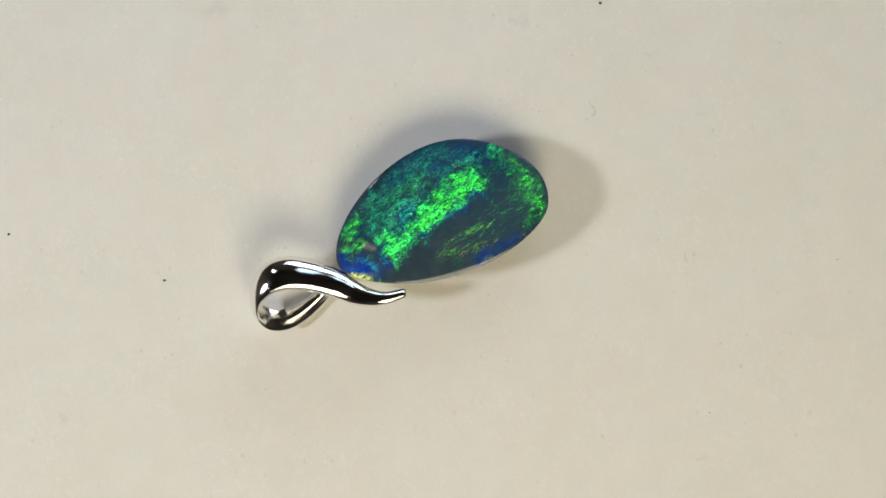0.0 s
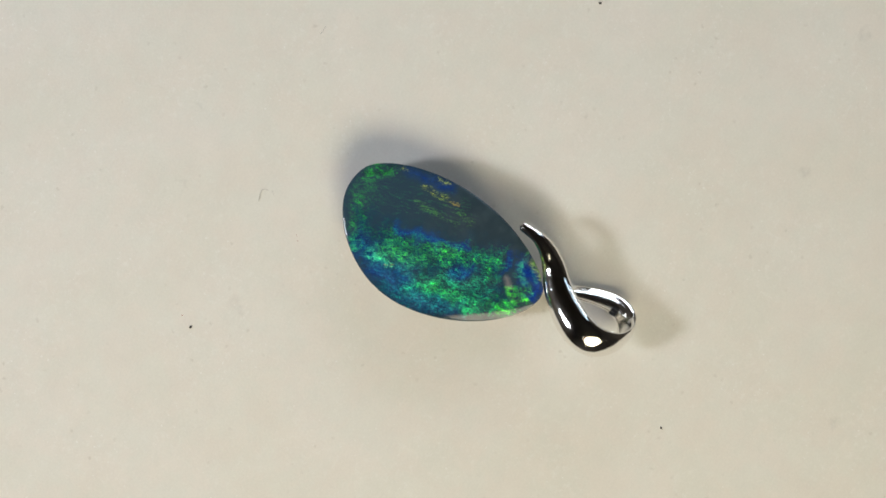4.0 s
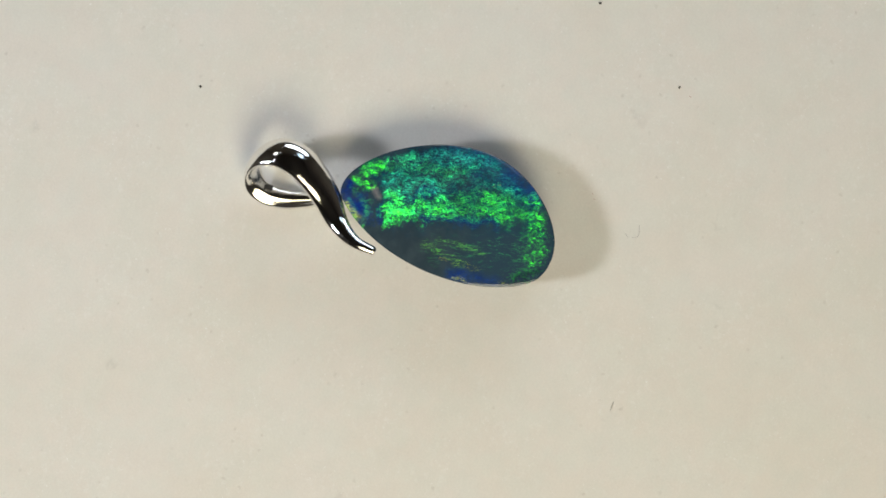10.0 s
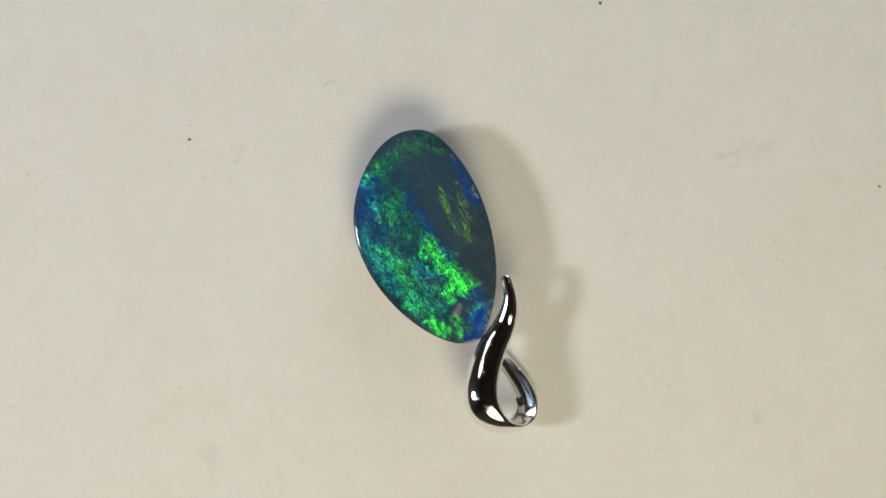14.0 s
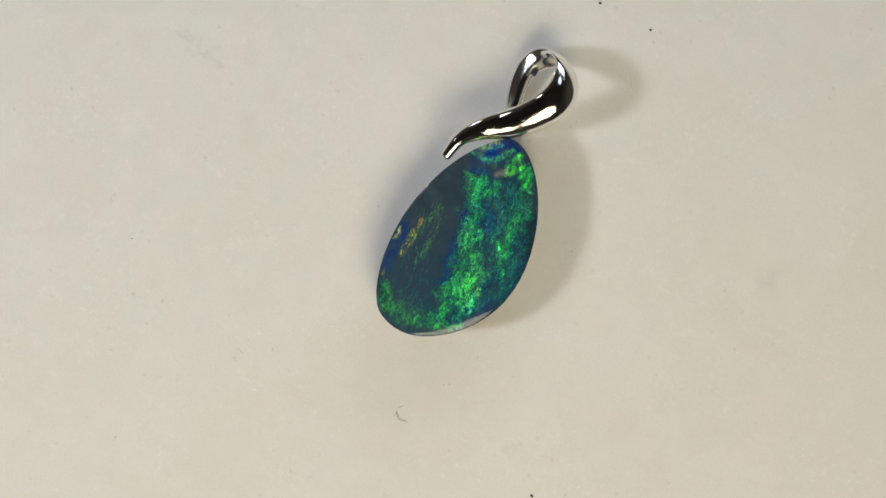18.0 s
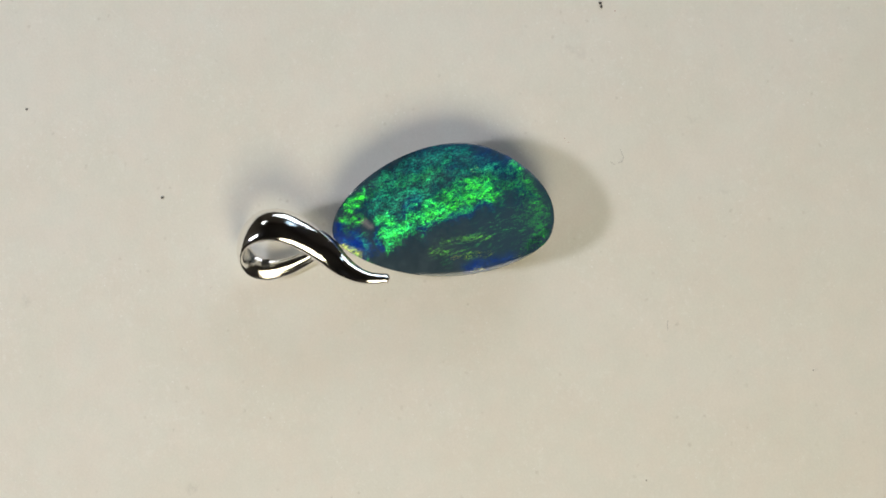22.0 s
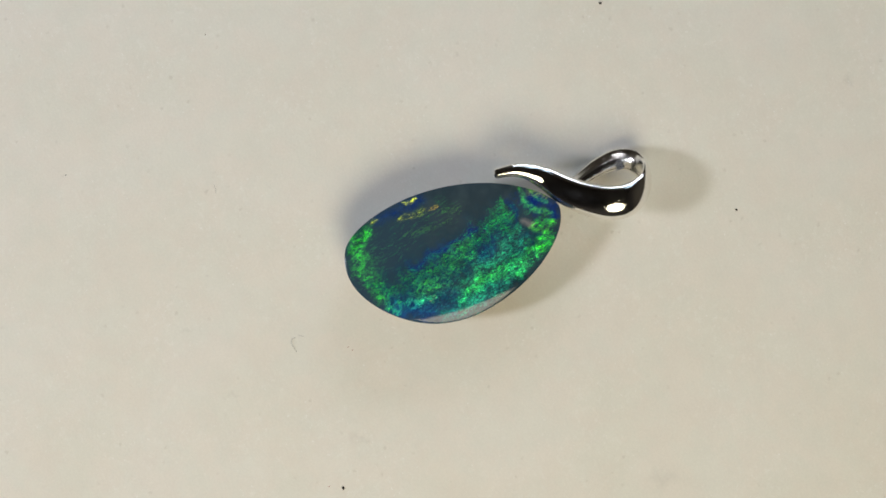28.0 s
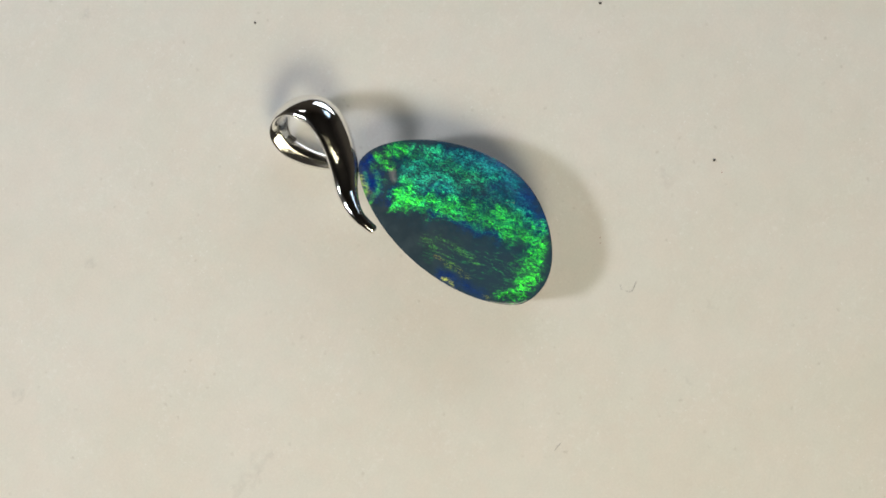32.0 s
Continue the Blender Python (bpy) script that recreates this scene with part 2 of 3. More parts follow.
    blue = g.union(g.capsule(w, (1.0, 8.4), (-0.6, 6.9), 0.7, 0.5), g.capsule(near, (-3.0, -1.4), (-2.6, -4.9), 0.35, 0.45),
                   g.capsule(w, (5.6, -3.4), (4.4, -5.5), 0.5, 0.8),
                   g.capsule(w, (0.3, 2.2), (1.2, -0.6), 0.20, 0.35), g.capsule(w, (1.2, -0.4), (1.9, -3.4), 0.35, 0.5),
                   g.capsule(w, (-0.9, 5.4), (0.6, 5.4), 0.2, 0.4), g.capsule(w, (1.8, 3.2), (2.9, 2.2), 0.3, 0.6))
    azure = g.union(g.capsule(w, (6.0, -1.8), (4.5, -5.3), 0.9, 0.9), g.capsule(w, (4.6, -1.6), (5.8, 0.2), 0.8, 0.9), g.capsule(w, (5.2, 4.0), (6.6, -0.6), 0.5, 0.7))
    veil = g.step(g.noise(p, 0.8, 3.0), 0.35, 0.7)

    south = g.node("SeparateXYZ", {0: w}).outputs[1]
    body = g.mix(veil, (0.034, 0.055, 0.071, 1), (0.047, 0.072, 0.089, 1))
    body = g.mix(g.math("SUBTRACT", 1.0, g.step(south, -4.5, 2.0)), body, (0.032, 0.064, 0.095, 1))
    fire = cover(((0.9, 4.6), (2.0, 1.0), 1.5), ((2.6, 6.4), (4.4, 2.6), 1.5), ((2.6, 1.0), (3.6, -4.0), 1.7), ((5.0, 2.4), (5.6, -1.0), 1.3), ((6.7, -2.4), (6.5, 1.4), 0.8), ((4.6, -1.0), (4.8, -4.0), 1.0), ((2.4, -6.4), (3.6, -4.6), 0.8))
    body = g.mix(g.mul(fire, g.add(0.35, g.mul(g.step(mottle, 0.35, 0.62), 0.6))), body, g.mix(g.step(clump, 0.40, 0.62), (0.004, 0.044, 0.080, 1), (0.003, 0.056, 0.125, 1)))
    body = g.mix(g.mul(g.mul(fire, g.step(g.add(g.mul(grain, 0.5), g.mul(mottle, 0.5)), 0.53, 0.66)), 0.58), body, (0.006, 0.125, 0.088, 1))
    dusk = g.union(g.capsule(w, (6.4, 2.2), (5.2, 4.4), 0.5, 0.6), g.capsule(w, (4.9, -4.4), (4.0, -5.8), 0.3, 0.5), g.capsule(w, (-2.4, -6.2), (-0.6, -7.9), 0.2, 0.5))
    body = g.mix(g.mul(dusk, g.add(0.35, g.mul(mottle, 0.8))), body, (0.006, 0.024, 0.030, 1))
    body = g.mix(g.mul(g.mul(blue, bands), g.add(0.10, g.mul(grain, 0.95))), body, (0.003, 0.027, 0.185, 1))
    body = g.mix(g.mul(g.mul(pool, bands), g.add(0.10, g.mul(mottle, 1.0))), body, (0.003, 0.022, 0.20, 1))
    body = g.mix(g.mul(g.mul(g.union(gold, amber), lit), 0.15), body, (0.24, 0.23, 0.006, 1))
    spot = g.capsule(g.vec("ADD", flat, g.scaled(drift, 0.55)), (1.10, 6.1), (1.50, 6.7), 0.24, 0.22)
    body = g.mix(g.mul(spot, 0.8), body, (0.22, 0.21, 0.22, 1))
    base = g.node("BsdfDiffuse", {"Color": body}).outputs[0]

    def layer(mask, colour, lean, rough, jitter, flow):
        return g.node("BsdfGlossy", {"Color": g.scaled(colour, mask), "Roughness": rough, "Normal": leaning(*lean, jitter, flow)}, distribution="BECKMANN").outputs[0]

    hue = g.mix(g.step(g.noise(p, 1.3, 3.0), 0.42, 0.66), (0.034, 0.66, 0.006, 1), (0.016, 0.50, 0.05, 1))
    gleam = g.mul(g.add(0.08, g.mul(lit, 1.0)), g.mul(g.add(0.30, g.mul(spark, 1.0)), g.add(0.25, g.mul(grain, 1.5))))
    yellow = g.mix(ember, (0.50, 0.60, 0.006, 1), (0.80, 0.36, 0.006, 1))
    shaders = [
        layer(g.mul(g.mul(upper, gleam), 1.05), hue, (-0.26, 0.28), 0.34, 0.28, 0.20),
        layer(g.mul(g.mul(upper, gleam), 0.60), hue, (0.02, 0.44), 0.38, 0.28, 0.20),
        layer(g.mul(g.mul(upper, gleam), 0.30), (0.010, 0.32, 0.22), (-0.44, -0.12), 0.36, 0.34, 0.24),
        layer(g.mul(g.mul(teal, gleam), 0.90), (0.014, 0.39, 0.20), (-0.30, 0.18), 0.40, 0.30, 0.24),
        layer(g.mul(g.mul(middle, gleam), 0.85), hue, (-0.46, 0.11), 0.36, 0.22, 0.18),
        layer(g.mul(g.mul(middle, gleam), 0.26), hue, (-0.28, 0.38), 0.38, 0.26, 0.20),
        layer(g.mul(g.mul(bar, gleam), 1.1), (0.034, 0.66, 0.006), (-0.36, 0.30), 0.38, 0.26, 0.20),
        layer(g.mul(g.mul(fringe, gleam), 0.62), (0.010, 0.34, 0.18), (0.34, 0.03), 0.46, 0.34, 0.26),
        layer(g.mul(g.mul(foot, gleam), 0.10), (0.028, 0.60, 0.006), (0.36, -0.06), 0.40, 0.34, 0.26),
        layer(g.mul(g.mul(train, gleam), 0.40), hue, (-0.36, -0.17), 0.40, 0.26, 0.20),
        layer(g.mul(g.mul(foot, gleam), 0.58), (0.028, 0.60, 0.006), (-0.44, 0.44), 0.35, 0.30, 0.26),
        layer(g.mul(g.mul(heel, gleam), 0.42), (0.030, 0.55, 0.010), (0.22, -0.10), 0.50, 0.36, 0.26),
        layer(g.mul(g.mul(rim, gleam), 0.85), (0.025, 0.55, 0.010), (0.20, -0.12), 0.48, 0.40, 0.30),
        layer(g.mul(g.mul(cyan, gleam), 0.64), (0.013, 0.38, 0.15), (0.22, 0.06), 0.46, 0.34, 0.26),
        layer(g.mul(g.mul(g.union(cyan, fringe, fleck), gleam), 0.42), (0.012, 0.36, 0.15), (-0.42, -0.02), 0.42, 0.50, 0.30),
        layer(g.mul(g.mul(bar, gleam), 0.9), (0.030, 0.60, 0.010), (-0.40, -0.06), 0.42, 0.30, 0.20),
        layer(g.mul(g.mul(shoal, gleam), 0.60), (0.045, 0.42, 0.035), (0.08, -0.22), 0.42, 0.34, 0.26),
        layer(g.mul(g.mul(head, gleam), 1.3), (0.025, 0.48, 0.012), (0.02, -0.04), 0.56, 0.60, 0.34),
        layer(g.mul(g.mul(eye, gleam), 0.50), (0.07, 0.52, 0.006), (0.04, -0.50), 0.48, 0.34, 0.24),
        layer(g.mul(g.mul(amber, gleam), 0.85), (0.46, 0.60, 0.005), (-0.24, -0.24), 0.42, 0.35, 0.2),
        layer(g.mul(g.mul(side, gleam), 0.80), (0.10, 0.38, 0.008), (-0.10, 0.36), 0.50, 0.40, 0.24),
        layer(g.mul(g.mul(fine, gleam), 0.70), (0.02, 0.38, 0.05), (-0.37, 0.21), 0.46, 0.45, 0.24),
        layer(g.mul(g.union(blue, azure), g.add(0.05, g.mul(lit, 0.4))), (0.003, 0.04, 0.26), (0.20, 0.28), 0.46, 0.30, 0.24),
        layer(g.mul(g.mul(gold, gleam), 1.5), yellow, (0.18, -0.33), 0.44, 0.45, 0.24),
    ]
    top = base
    for s in shaders:
        top = g.node("AddShader", {0: top, 1: s}).outputs[0]
    polish = g.node("BsdfGlossy", {"Color": (1, 1, 1, 1), "Roughness": 0.09}).outputs[0]
    sheen = g.node("Fresnel", {"IOR": 1.41}).outputs[0]
    return g.done(g.node("MixShader", {0: sheen, 1: top, 2: polish}).outputs[0])


CARD = paper_material()
SILVER = silver_material()
SATIN = plain("satin_silver", (0.88, 0.865, 0.84), 0.12, 1.0, 0.12, 1.5, 0.25)
OPAL = opal_material()
POTCH = plain("dark_potch", (0.030, 0.032, 0.034), 0.35, spread=0.3, scale=0.8, bump=0.2)
DARK = plain("charcoal_paint", (0.080, 0.066, 0.050), 0.8, spread=0.15, scale=0.02)
TABLE = plain("dark_table", (0.05, 0.045, 0.04), 0.5, spread=0.2, scale=0.05)
SOOT = plain("dark_dust", (0.035, 0.028, 0.024), 0.8, spread=0.3, scale=4)
GREY_DUST = plain("grey_dust", (0.30, 0.28, 0.25), 0.9, spread=0.3, scale=4)
RUST = plain("rust_dust", (0.36, 0.14, 0.10), 0.9, spread=0.3, scale=4)
HAIR = plain("grey_lint", (0.48, 0.46, 0.43), 0.7, spread=0.2, scale=4)
BLACK = plain("black_plastic", (0.03, 0.03, 0.032), 0.45, spread=0.2, scale=0.3)


# ---- mesh helpers ----
def mesh_of(name, verts, faces, material, smooth=True):
    me = bpy.data.meshes.new(name)
    me.from_pydata([tuple(v) for v in verts], [], faces)
    me.materials.append(material)
    me.validate()
    me.update()
    bm = bmesh.new()
    bm.from_mesh(me)
    bmesh.ops.recalc_face_normals(bm, faces=bm.faces)
    bm.to_mesh(me)
    bm.free()
    me.polygons.foreach_set("use_smooth", [smooth] * len(me.polygons))
    return me


def part(name, me, parent, label=""):
    ob = new(name, me)
    ob.parent = parent
    if label:
        ob["label"] = label
    return ob


def rings_mesh(name, rings, material, close_start=True, close_end=True):
    """A skin over a row of closed rings of equal length."""
    n = len(rings[0])
    verts = [v for r in rings for v in r]
    faces = [(i * n + j, i * n + (j + 1) % n, (i + 1) * n + (j + 1) % n, (i + 1) * n + j)
             for i, j in product(range(len(rings) - 1), range(n))]
    for end, ring in ((close_start, 0), (close_end, len(rings) - 1)):
        if end:
            verts.append(sum((Vector(v) for v in rings[ring]), Vector()) / n)
            faces += [(len(verts) - 1, ring * n + j, ring * n + (j + 1) % n) for j in range(n)]
    return mesh_of(name, verts, faces, material)


def smooth_path(rows, steps):
    """Catmull-Rom through rows of numbers."""
    rows = np.array(rows, float)
    ext = np.vstack([2 * rows[0] - rows[1], rows, 2 * rows[-1] - rows[-2]])
    out = []
    for i in range(1, len(ext) - 2):
        a, b, c, d = ext[i - 1:i + 3]
        for k in range(steps):
            u = k / steps
            out.append(0.5 * (2 * b + (c - a) * u + (2 * a - 5 * b + 4 * c - d) * u * u + (3 * b - a - 3 * c + d) * u ** 3))
    out.append(rows[-1])
    return out


# ---- room: dark, closed round the table ----
def slab(name, x0, x1, y0, y1, z0, z1, material, label, category):
    v = [(x, y, z) for x, y, z in product((x0, x1), (y0, y1), (z0, z1))]
    f = [(0, 1, 3, 2), (4, 6, 7, 5), (0, 4, 5, 1), (2, 3, 7, 6), (0, 2, 6, 4), (1, 5, 7, 3)]
    return tagged(new(name, mesh_of(name, v, f, material, False)), label, category, kind="structure")


slab("table_top", -0.8, 0.8, -0.8, 0.8, -0.060, -0.032, TABLE, "dark table top under the turntable", "table top")
slab("wall_north", -0.8, 0.8, 0.803, 0.85, -0.06, 1.2, DARK, "plain charcoal wall", "wall")
slab("wall_south", -0.8, 0.8, -0.85, -0.803, -0.06, 1.2, DARK, "plain charcoal wall", "wall")
slab("wall_east", 0.803, 0.85, -0.8, 0.8, -0.06, 1.2, DARK, "plain charcoal wall", "wall")
slab("wall_west", -0.85, -0.803, -0.8, 0.8, -0.06, 1.2, DARK, "plain charcoal wall", "wall")
slab("ceiling", -0.85, 0.85, -0.85, 0.85, 1.203, 1.25, DARK, "plain charcoal ceiling", "ceiling")


# ---- turntable ----
def disc_rings(radius, z0, z1, bevel, n=96):
    def ring(r, z):
        return [Vector((r * math.cos(2 * math.pi * k / n), r * math.sin(2 * math.pi * k / n), z)) for k in range(n)]
    return [ring(radius - bevel, z0), ring(radius, z0 + bevel), ring(radius, z1 - bevel), ring(radius - bevel, z1)]


def turntable():
    top = tagged(new("turntable"), "slow round turntable covered with off-white card", "turntable")
    part("base", rings_mesh("base", disc_rings(0.055, -0.0318, -0.012, 0.002), BLACK), top, "black plastic base")
    part("platter", rings_mesh("platter", disc_rings(0.060, -0.0117, -0.0007, 0.001), BLACK), top, "black plastic platter")
    part("cover_card", rings_mesh("cover_card", disc_rings(0.072, -0.0006, 0.0, 0.0001, 160), CARD), top, "off-white matt card, faintly soiled")
    return top


# ---- the pendant ----
STONE_MID = (1.75, 0.18)
GIRTH = 7.163
SWELL = ((1.390, -0.009), (-1.800, 0.103), (0.281, -0.232), (-0.045, 0.0), (0.045, -0.034), (0.014, -0.018))


def girdle(psi, inset=0.0):
    """The stone's convex outline (mm) where its edge faces psi, drawn in by inset."""
    h, d = GIRTH - inset, 0.0
    for k, (c, s) in enumerate(SWELL, 1):
        h += c * math.cos(k * psi) + s * math.sin(k * psi)
        d += k * (s * math.cos(k * psi) - c * math.sin(k * psi))
    return Vector((h * math.cos(psi) - d * math.sin(psi), h * math.sin(psi) + d * math.cos(psi)))


def rounding(psi):
    """How far the face's edge is rounded: well at the foot and the fuller side, hardly elsewhere."""
    return 0.15 + 0.85 * max(0.0, math.cos(psi + 0.9)) ** 0.6


def stone_ring(scale, z, inset=0.0, n=144):
    mid = Vector(STONE_MID)
    ring = []
    for k in range(n):
        psi = 2 * math.pi * k / n
        at = mid + (girdle(psi, inset * rounding(psi) if z > 3.4 else inset) - mid) * scale
        # the face leans a little towards its fuller side
        ring.append(Vector((at.x, at.y, z - 0.035 * (at.x - mid.x) * (z > 2.9))) * MM)
    return ring


def dome(rho):
    return 3.48 + 0.47 * (1 - rho ** 4.2)


def stone(parent):
    back = [stone_ring(1, 0.02, 1.0), stone_ring(1, 0.10, 0.75), stone_ring(1, 0.6, 0.35), stone_ring(1, 1.4, 0.12),
            stone_ring(1, 2.2, 0.03), stone_ring(1, 2.58, 0.02)]
    body = part("stone_backing", rings_mesh("stone_backing", back, POTCH), parent, "dark grey potch backing of the stone")
    cap = [stone_ring(1, 2.583, 0.01), stone_ring(1, 3.0, 0.0), stone_ring(1, 3.39, 0.0), stone_ring(1, 3.44, 0.012), stone_ring(1, 3.47, 0.04)]
    for k in range(30, -1, -1):
        rho = 0.03 + 0.955 * k / 30
        cap.append(stone_ring(rho, dome(rho)))
    face = rings_mesh("opal_face", cap, OPAL, close_start=False)
    n = len(cap[0])
    for e in face.edges:
        a, b = e.vertices
        if a // n == b // n and 2 <= a // n <= 4 and rounding(2 * math.pi * (a % n) / n) < 0.3:
            e.use_edge_sharp = True
    part("opal_face", face, body, "polished dark opal with green and blue fire")


# the bail: a ribbon from the tip over the stone's end, round the loop and back under it
RIBBON = [  # x, y, z, width, thickness (mm), outward normal, roll of the outer side
    (-3.27, 5.16, 3.62, 0.84, 0.78, -0.1, 0, 1, 0.00),
    (-3.10, 6.50, 3.80, 1.06, 0.86, -0.1, 0, 1, 0.00),
    (-2.60, 7.70, 3.66, 1.38, 0.92, -0.05, 0, 1, 0.05),
    (-1.72, 8.84, 3.38, 1.72, 1.00, 0.05, -0.05, 1, 0.15),
    (-0.42, 9.98, 3.60, 2.12, 1.02, 0.15, -0.15, 1, 0.28),
    (0.80, 11.40, 4.12, 2.34, 1.00, 0.20, -0.18, 1, 0.40),
    (1.62, 12.95, 4.55, 2.40, 0.95, 0.20, -0.06, 1, 0.45),
    (1.84, 14.60, 4.40, 2.30, 0.85, 0.25, 0.45, 0.9, 0.45),
    (1.30, 16.02, 3.60, 2.15, 0.75, 0.25, 0.9, 0.5, 0.48),
    (0.22, 16.70, 2.50, 2.00, 0.65, 0.05, 1, 0.05, 0.34),
    (-0.90, 16.30, 1.45, 1.90, 0.55, -0.2, 0.8, -0.6, 0.12),
    (-1.50, 15.10, 0.75, 1.80, 0.50, -0.2, 0.35, -0.9, 0.00),
    (-1.42, 13.55, 0.45, 1.60, 0.46, -0.1, 0.1, -1, 0.00),
    (-0.95, 11.90, 0.40, 1.35, 0.46, 0, 0, -1, 0.00),
    (-0.35, 10.40, 0.42, 1.00, 0.46, 0, 0, -1, 0.00),
    (0.10, 8.70, 0.40, 0.70, 0.40, 0, 0, -1, 0.00),
]


def ribbon_section(width, thick, flank, under):
    """Half-round outside, nearly flat inside with soft edges; (across, outward) in mm. flank: how far the loop's outer side rolls over."""
    pts, reach, drop = [], 0.5 * width + flank, 0.12 * thick + 1.3 * flank
    for k in range(19):
        a = math.pi * k / 18
        if k < 9:
            pts.append((reach * math.cos(a), -drop + (drop + 0.5 * thick) * math.sin(a) ** 0.9))
        else:
            pts.append((0.5 * width * math.cos(a), -0.12 * thick + 0.62 * thick * math.sin(a) ** 0.85))
    for k in range(1, 10):
        u = -1 + 2 * k / 10
        side = 0.5 * width * u if u < 0 else reach * u
        # the inside: flat in front, a slope with a flat shelf where the ribbon lies on its back
        flat, shelf = (1 - u ** 6) ** 0.5, min(1.0, (u + 1) / 0.9) * (1 - max(u, 0) ** 6) ** 0.5
        rise = (1 - under) * 0.26 * flat + under * 1.25 * shelf
        pts.append((side * 0.985, -0.12 * thick - max(u, 0) ** 2 * 1.3 * flank - rise * thick))
    return pts


def bail(parent):
    rows = smooth_path(RIBBON, 7)
    # round off the tip
    first, second = rows[0], rows[1]
    back = (first - second) / np.linalg.norm((first - second)[:3])
    ends = []
    for u in (0.98, 0.85, 0.6, 0.3):
        r = first.copy()
        r[:3] += back[:3] * 0.30 * u
        r[3:5] *= math.sqrt(1 - u * u)
        ends.append(r)
    rows = ends + rows
    rings = []
    for i, r in enumerate(rows):
        a, b = rows[max(i - 1, 0)][:3], rows[min(i + 1, len(rows) - 1)][:3]
        along = Vector(b - a).normalized()
        out = Vector(r[5:8])
        out = (out - along * out.dot(along)).normalized()
        across = along.cross(out)
        rings.append([(Vector(r[:3]) + across * x + out * y) * MM for x, y in ribbon_section(r[3], r[4], max(r[8], 0.0), max(0.0, -out.z))])
    skin = rings_mesh("bail", rings, SILVER)
    skin.materials.append(SATIN)
    n = len(rings[0])
    for f in skin.polygons:
        ranks = [v % n for v in f.vertices]
        if len(ranks) == 4 and min(ranks) >= 20 and max(ranks) <= 26:
            f.material_index = 1
    ob = part("bail", skin, parent, "polished silver ribbon bail, curled into a loop")
    # stamped pad inside the loop, its dark bars enlarged to imitate a reflection
    bm = bmesh.new()
    for k in range(3):
        m = Matrix.Translation(Vector((-1.30 + 0.28 * k, 14.93 - 0.02 * k, 1.33 + 0.03 * k)) * MM) @ Matrix.Rotation(0.49, 4, "X") @ Matrix.Diagonal((0.21 * MM, 0.62 * MM, 0.10 * MM, 1))
        bmesh.ops.create_cube(bm, size=1.0, matrix=m)
    me = bpy.data.meshes.new("hallmark_reflection")
    bm.to_mesh(me)
    bm.free()
    me.materials.append(BLACK)
    part("hallmark_reflection", me, ob, "small dark stamped marks, enlarged to stand in for a dark reflection")


def pendant():
    top = tagged(new("pendant"), "dark opal pendant with a polished silver ribbon bail lying on card", "pendant")
    stone(top)
    bail(top)
    return top


# ---- dust on the card ----
def speck_mesh(name, size, seed, material, flat=0.5):
    rng = random.Random(seed)
    bm = bmesh.new()
    bmesh.ops.create_icosphere(bm, subdivisions=2, radius=size * MM / 2)
    for v in bm.verts:
        k = 1 + 0.45 * noise.noise(v.co * (2.2 / (size * MM)) + Vector((seed * 3.1, 0, 0)))
        v.co = Vector((v.co.x * k * (0.8 + 0.5 * rng.random() * 0.3), v.co.y * k * 0.7, max(v.co.z * k * flat, -0.25 * size * MM) + 0.25 * size * MM))
    me = bpy.data.meshes.new(name)
    bm.to_mesh(me)
    bm.free()
    me.materials.append(material)
    return me


def lint_mesh(name, points, radius, material):
    rows = smooth_path(points, 6)
    rings = []
    for i, r in enumerate(rows):
        a, b = Vector(rows[max(i - 1, 0)]), Vector(rows[min(i + 1, len(rows) - 1)])
        d = (b - a).normalized()
        n = Vector((-d.y, d.x, 0)).normalized()
        rings.append([(Vector(r) + (n * math.cos(q) + Vector((0, 0, 1)) * math.sin(q)) * radius) * MM for q in (0, 1.26, 2.51, 3.77, 5.03)])
    return rings_mesh(name, rings, material)


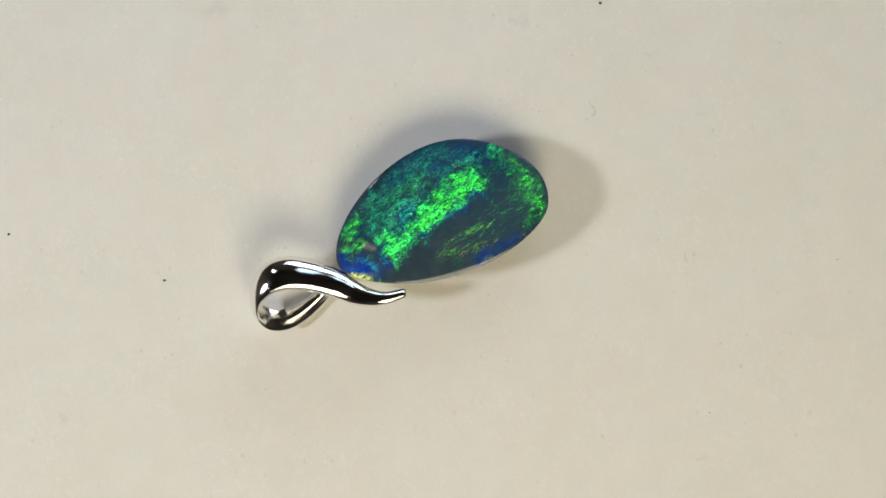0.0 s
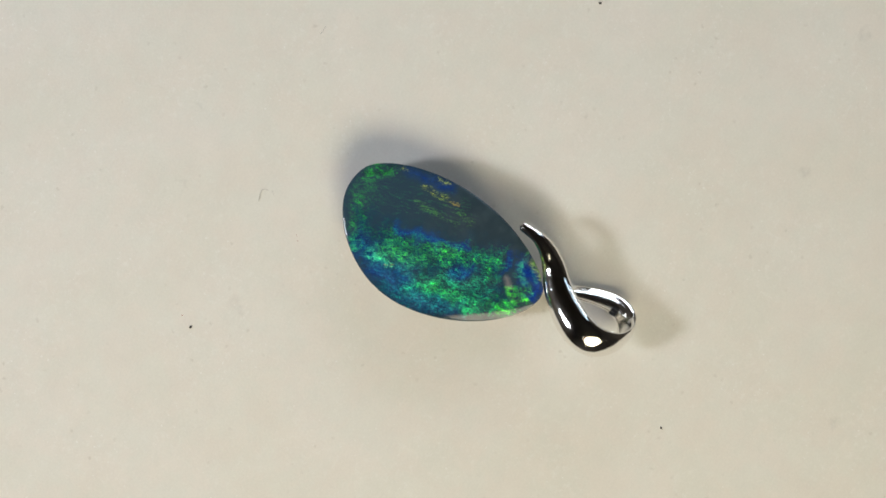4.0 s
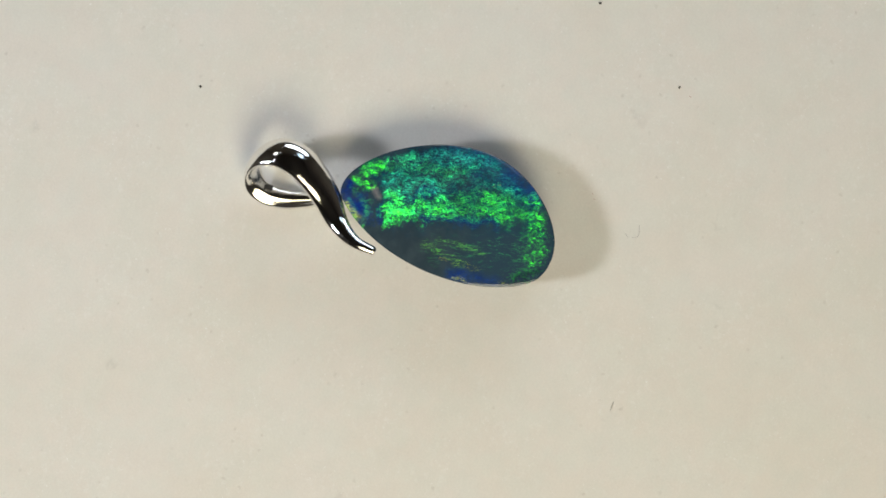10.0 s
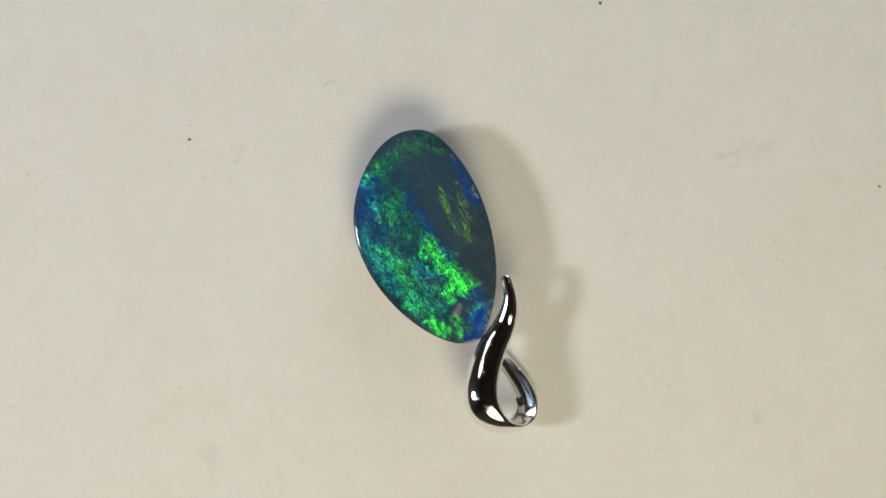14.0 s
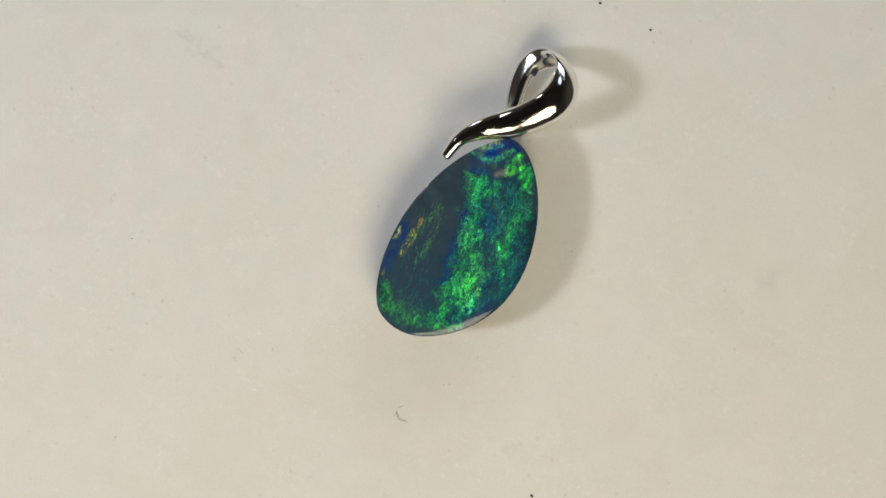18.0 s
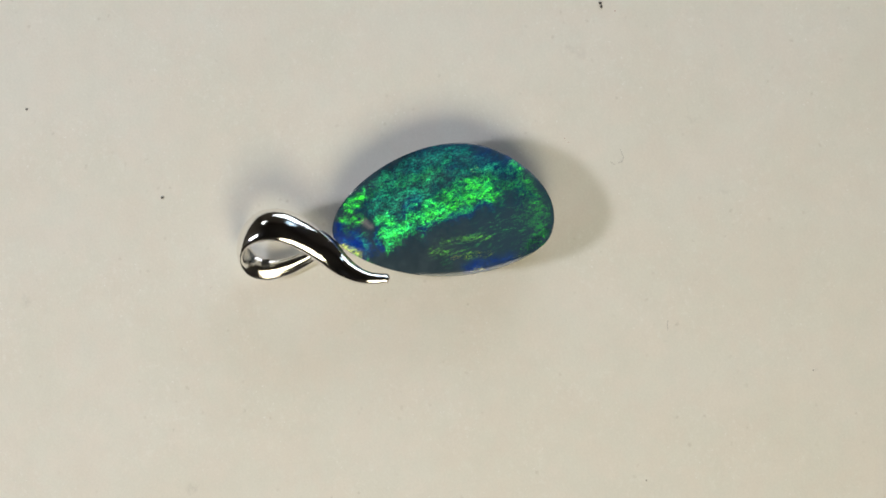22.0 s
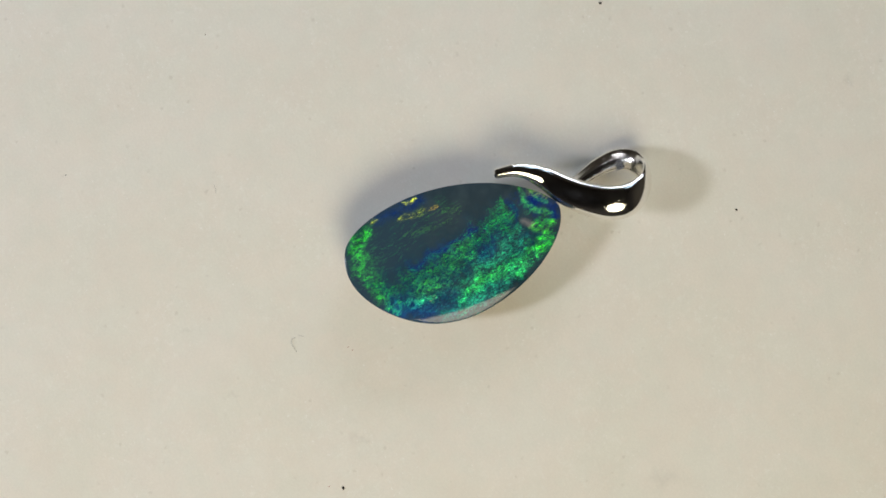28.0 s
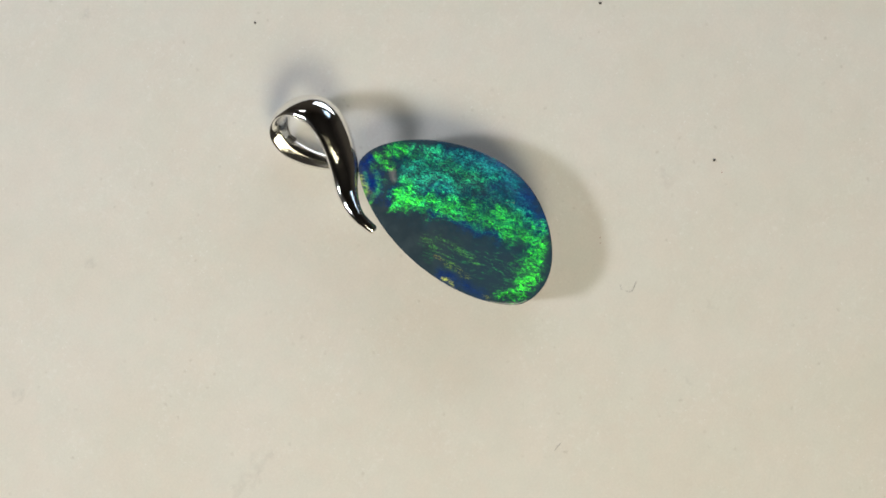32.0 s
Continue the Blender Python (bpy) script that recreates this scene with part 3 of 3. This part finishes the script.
def dust():
    made = []
    for x, y, size, mat, what in (
        (17.25, -14.57, 0.27, SOOT, "tiny black speck of dust on the card"), (5.35, 23.06, 0.24, SOOT, "tiny dark brown speck of dust on the card"),
        (13.80, 33.50, 0.24, SOOT, "tiny dark speck of dust on the card"), (-34.62, 8.65, 0.30, GREY_DUST, "small grey crumb of dust on the card"),
        (-21.80, -14.12, 0.16, GREY_DUST, "small grey crumb of dust on the card"),
        (-14.25, -28.62, 0.15, GREY_DUST, "small grey crumb of dust on the card")):
        ob = tagged(new("dust_speck", speck_mesh("dust_speck", size, len(made) + 1, mat)), what, "dust", "dust on the card")
        made.append((ob, pose(x * MM, y * MM, 0, 0, 0, 47 * len(made))))
    for x, y, size in ((16.77, -15.65, 0.13), (6.72, -10.42, 0.10), (6.36, -10.70, 0.10)):
        ob = tagged(new("dust_speck", speck_mesh("dust_speck", size, len(made) + 1, RUST)), "minute reddish speck of dust on the card", "dust", "dust on the card")
        made.append((ob, pose(x * MM, y * MM, 0, 0, 0, 47 * len(made))))
    # stands in for dust on the camera sensor, so it does not turn
    sensor_speck = tagged(new("dust_speck", speck_mesh("dust_speck", 0.30, 31, SOOT)), "tiny black speck standing in for dust on the camera sensor", "dust")
    sensor_speck.matrix_world = pose(0.01257, 0.01895, 0, 0, 0, -25)
    for x, y, turn, pts in (
        (-9.39, -17.19, 178, ((-0.42, 0.05, 0.04), (0.0, -0.02, 0.06), (0.42, 0.0, 0.04))),
        (4.31, -14.12, 0, ((-0.14, -0.16, 0.04), (0.0, 0.0, 0.05), (0.14, 0.18, 0.04))),
        (4.90, -14.72, 180, ((-0.56, 0.13, 0.04), (-0.20, 0.24, 0.06), (0.20, 0.33, 0.10), (0.48, 0.22, 0.12), (0.60, -0.01, 0.08), (0.58, -0.12, 0.05))),):
        ob = tagged(new("lint_fibre", lint_mesh("lint_fibre", pts, 0.020, HAIR)), "fine curled grey lint fibre on the card", "lint", "lint on the card")
        made.append((ob, pose(x * MM, y * MM, 0, 0, 0, turn)))
    return made


plate = turntable()
jewel = pendant()
dirt = dust()


def motions():
    ride(plate)
    ride(jewel, pose(0, 0, 0.00001))
    for ob, m in dirt:
        ride(ob, m)


motions()
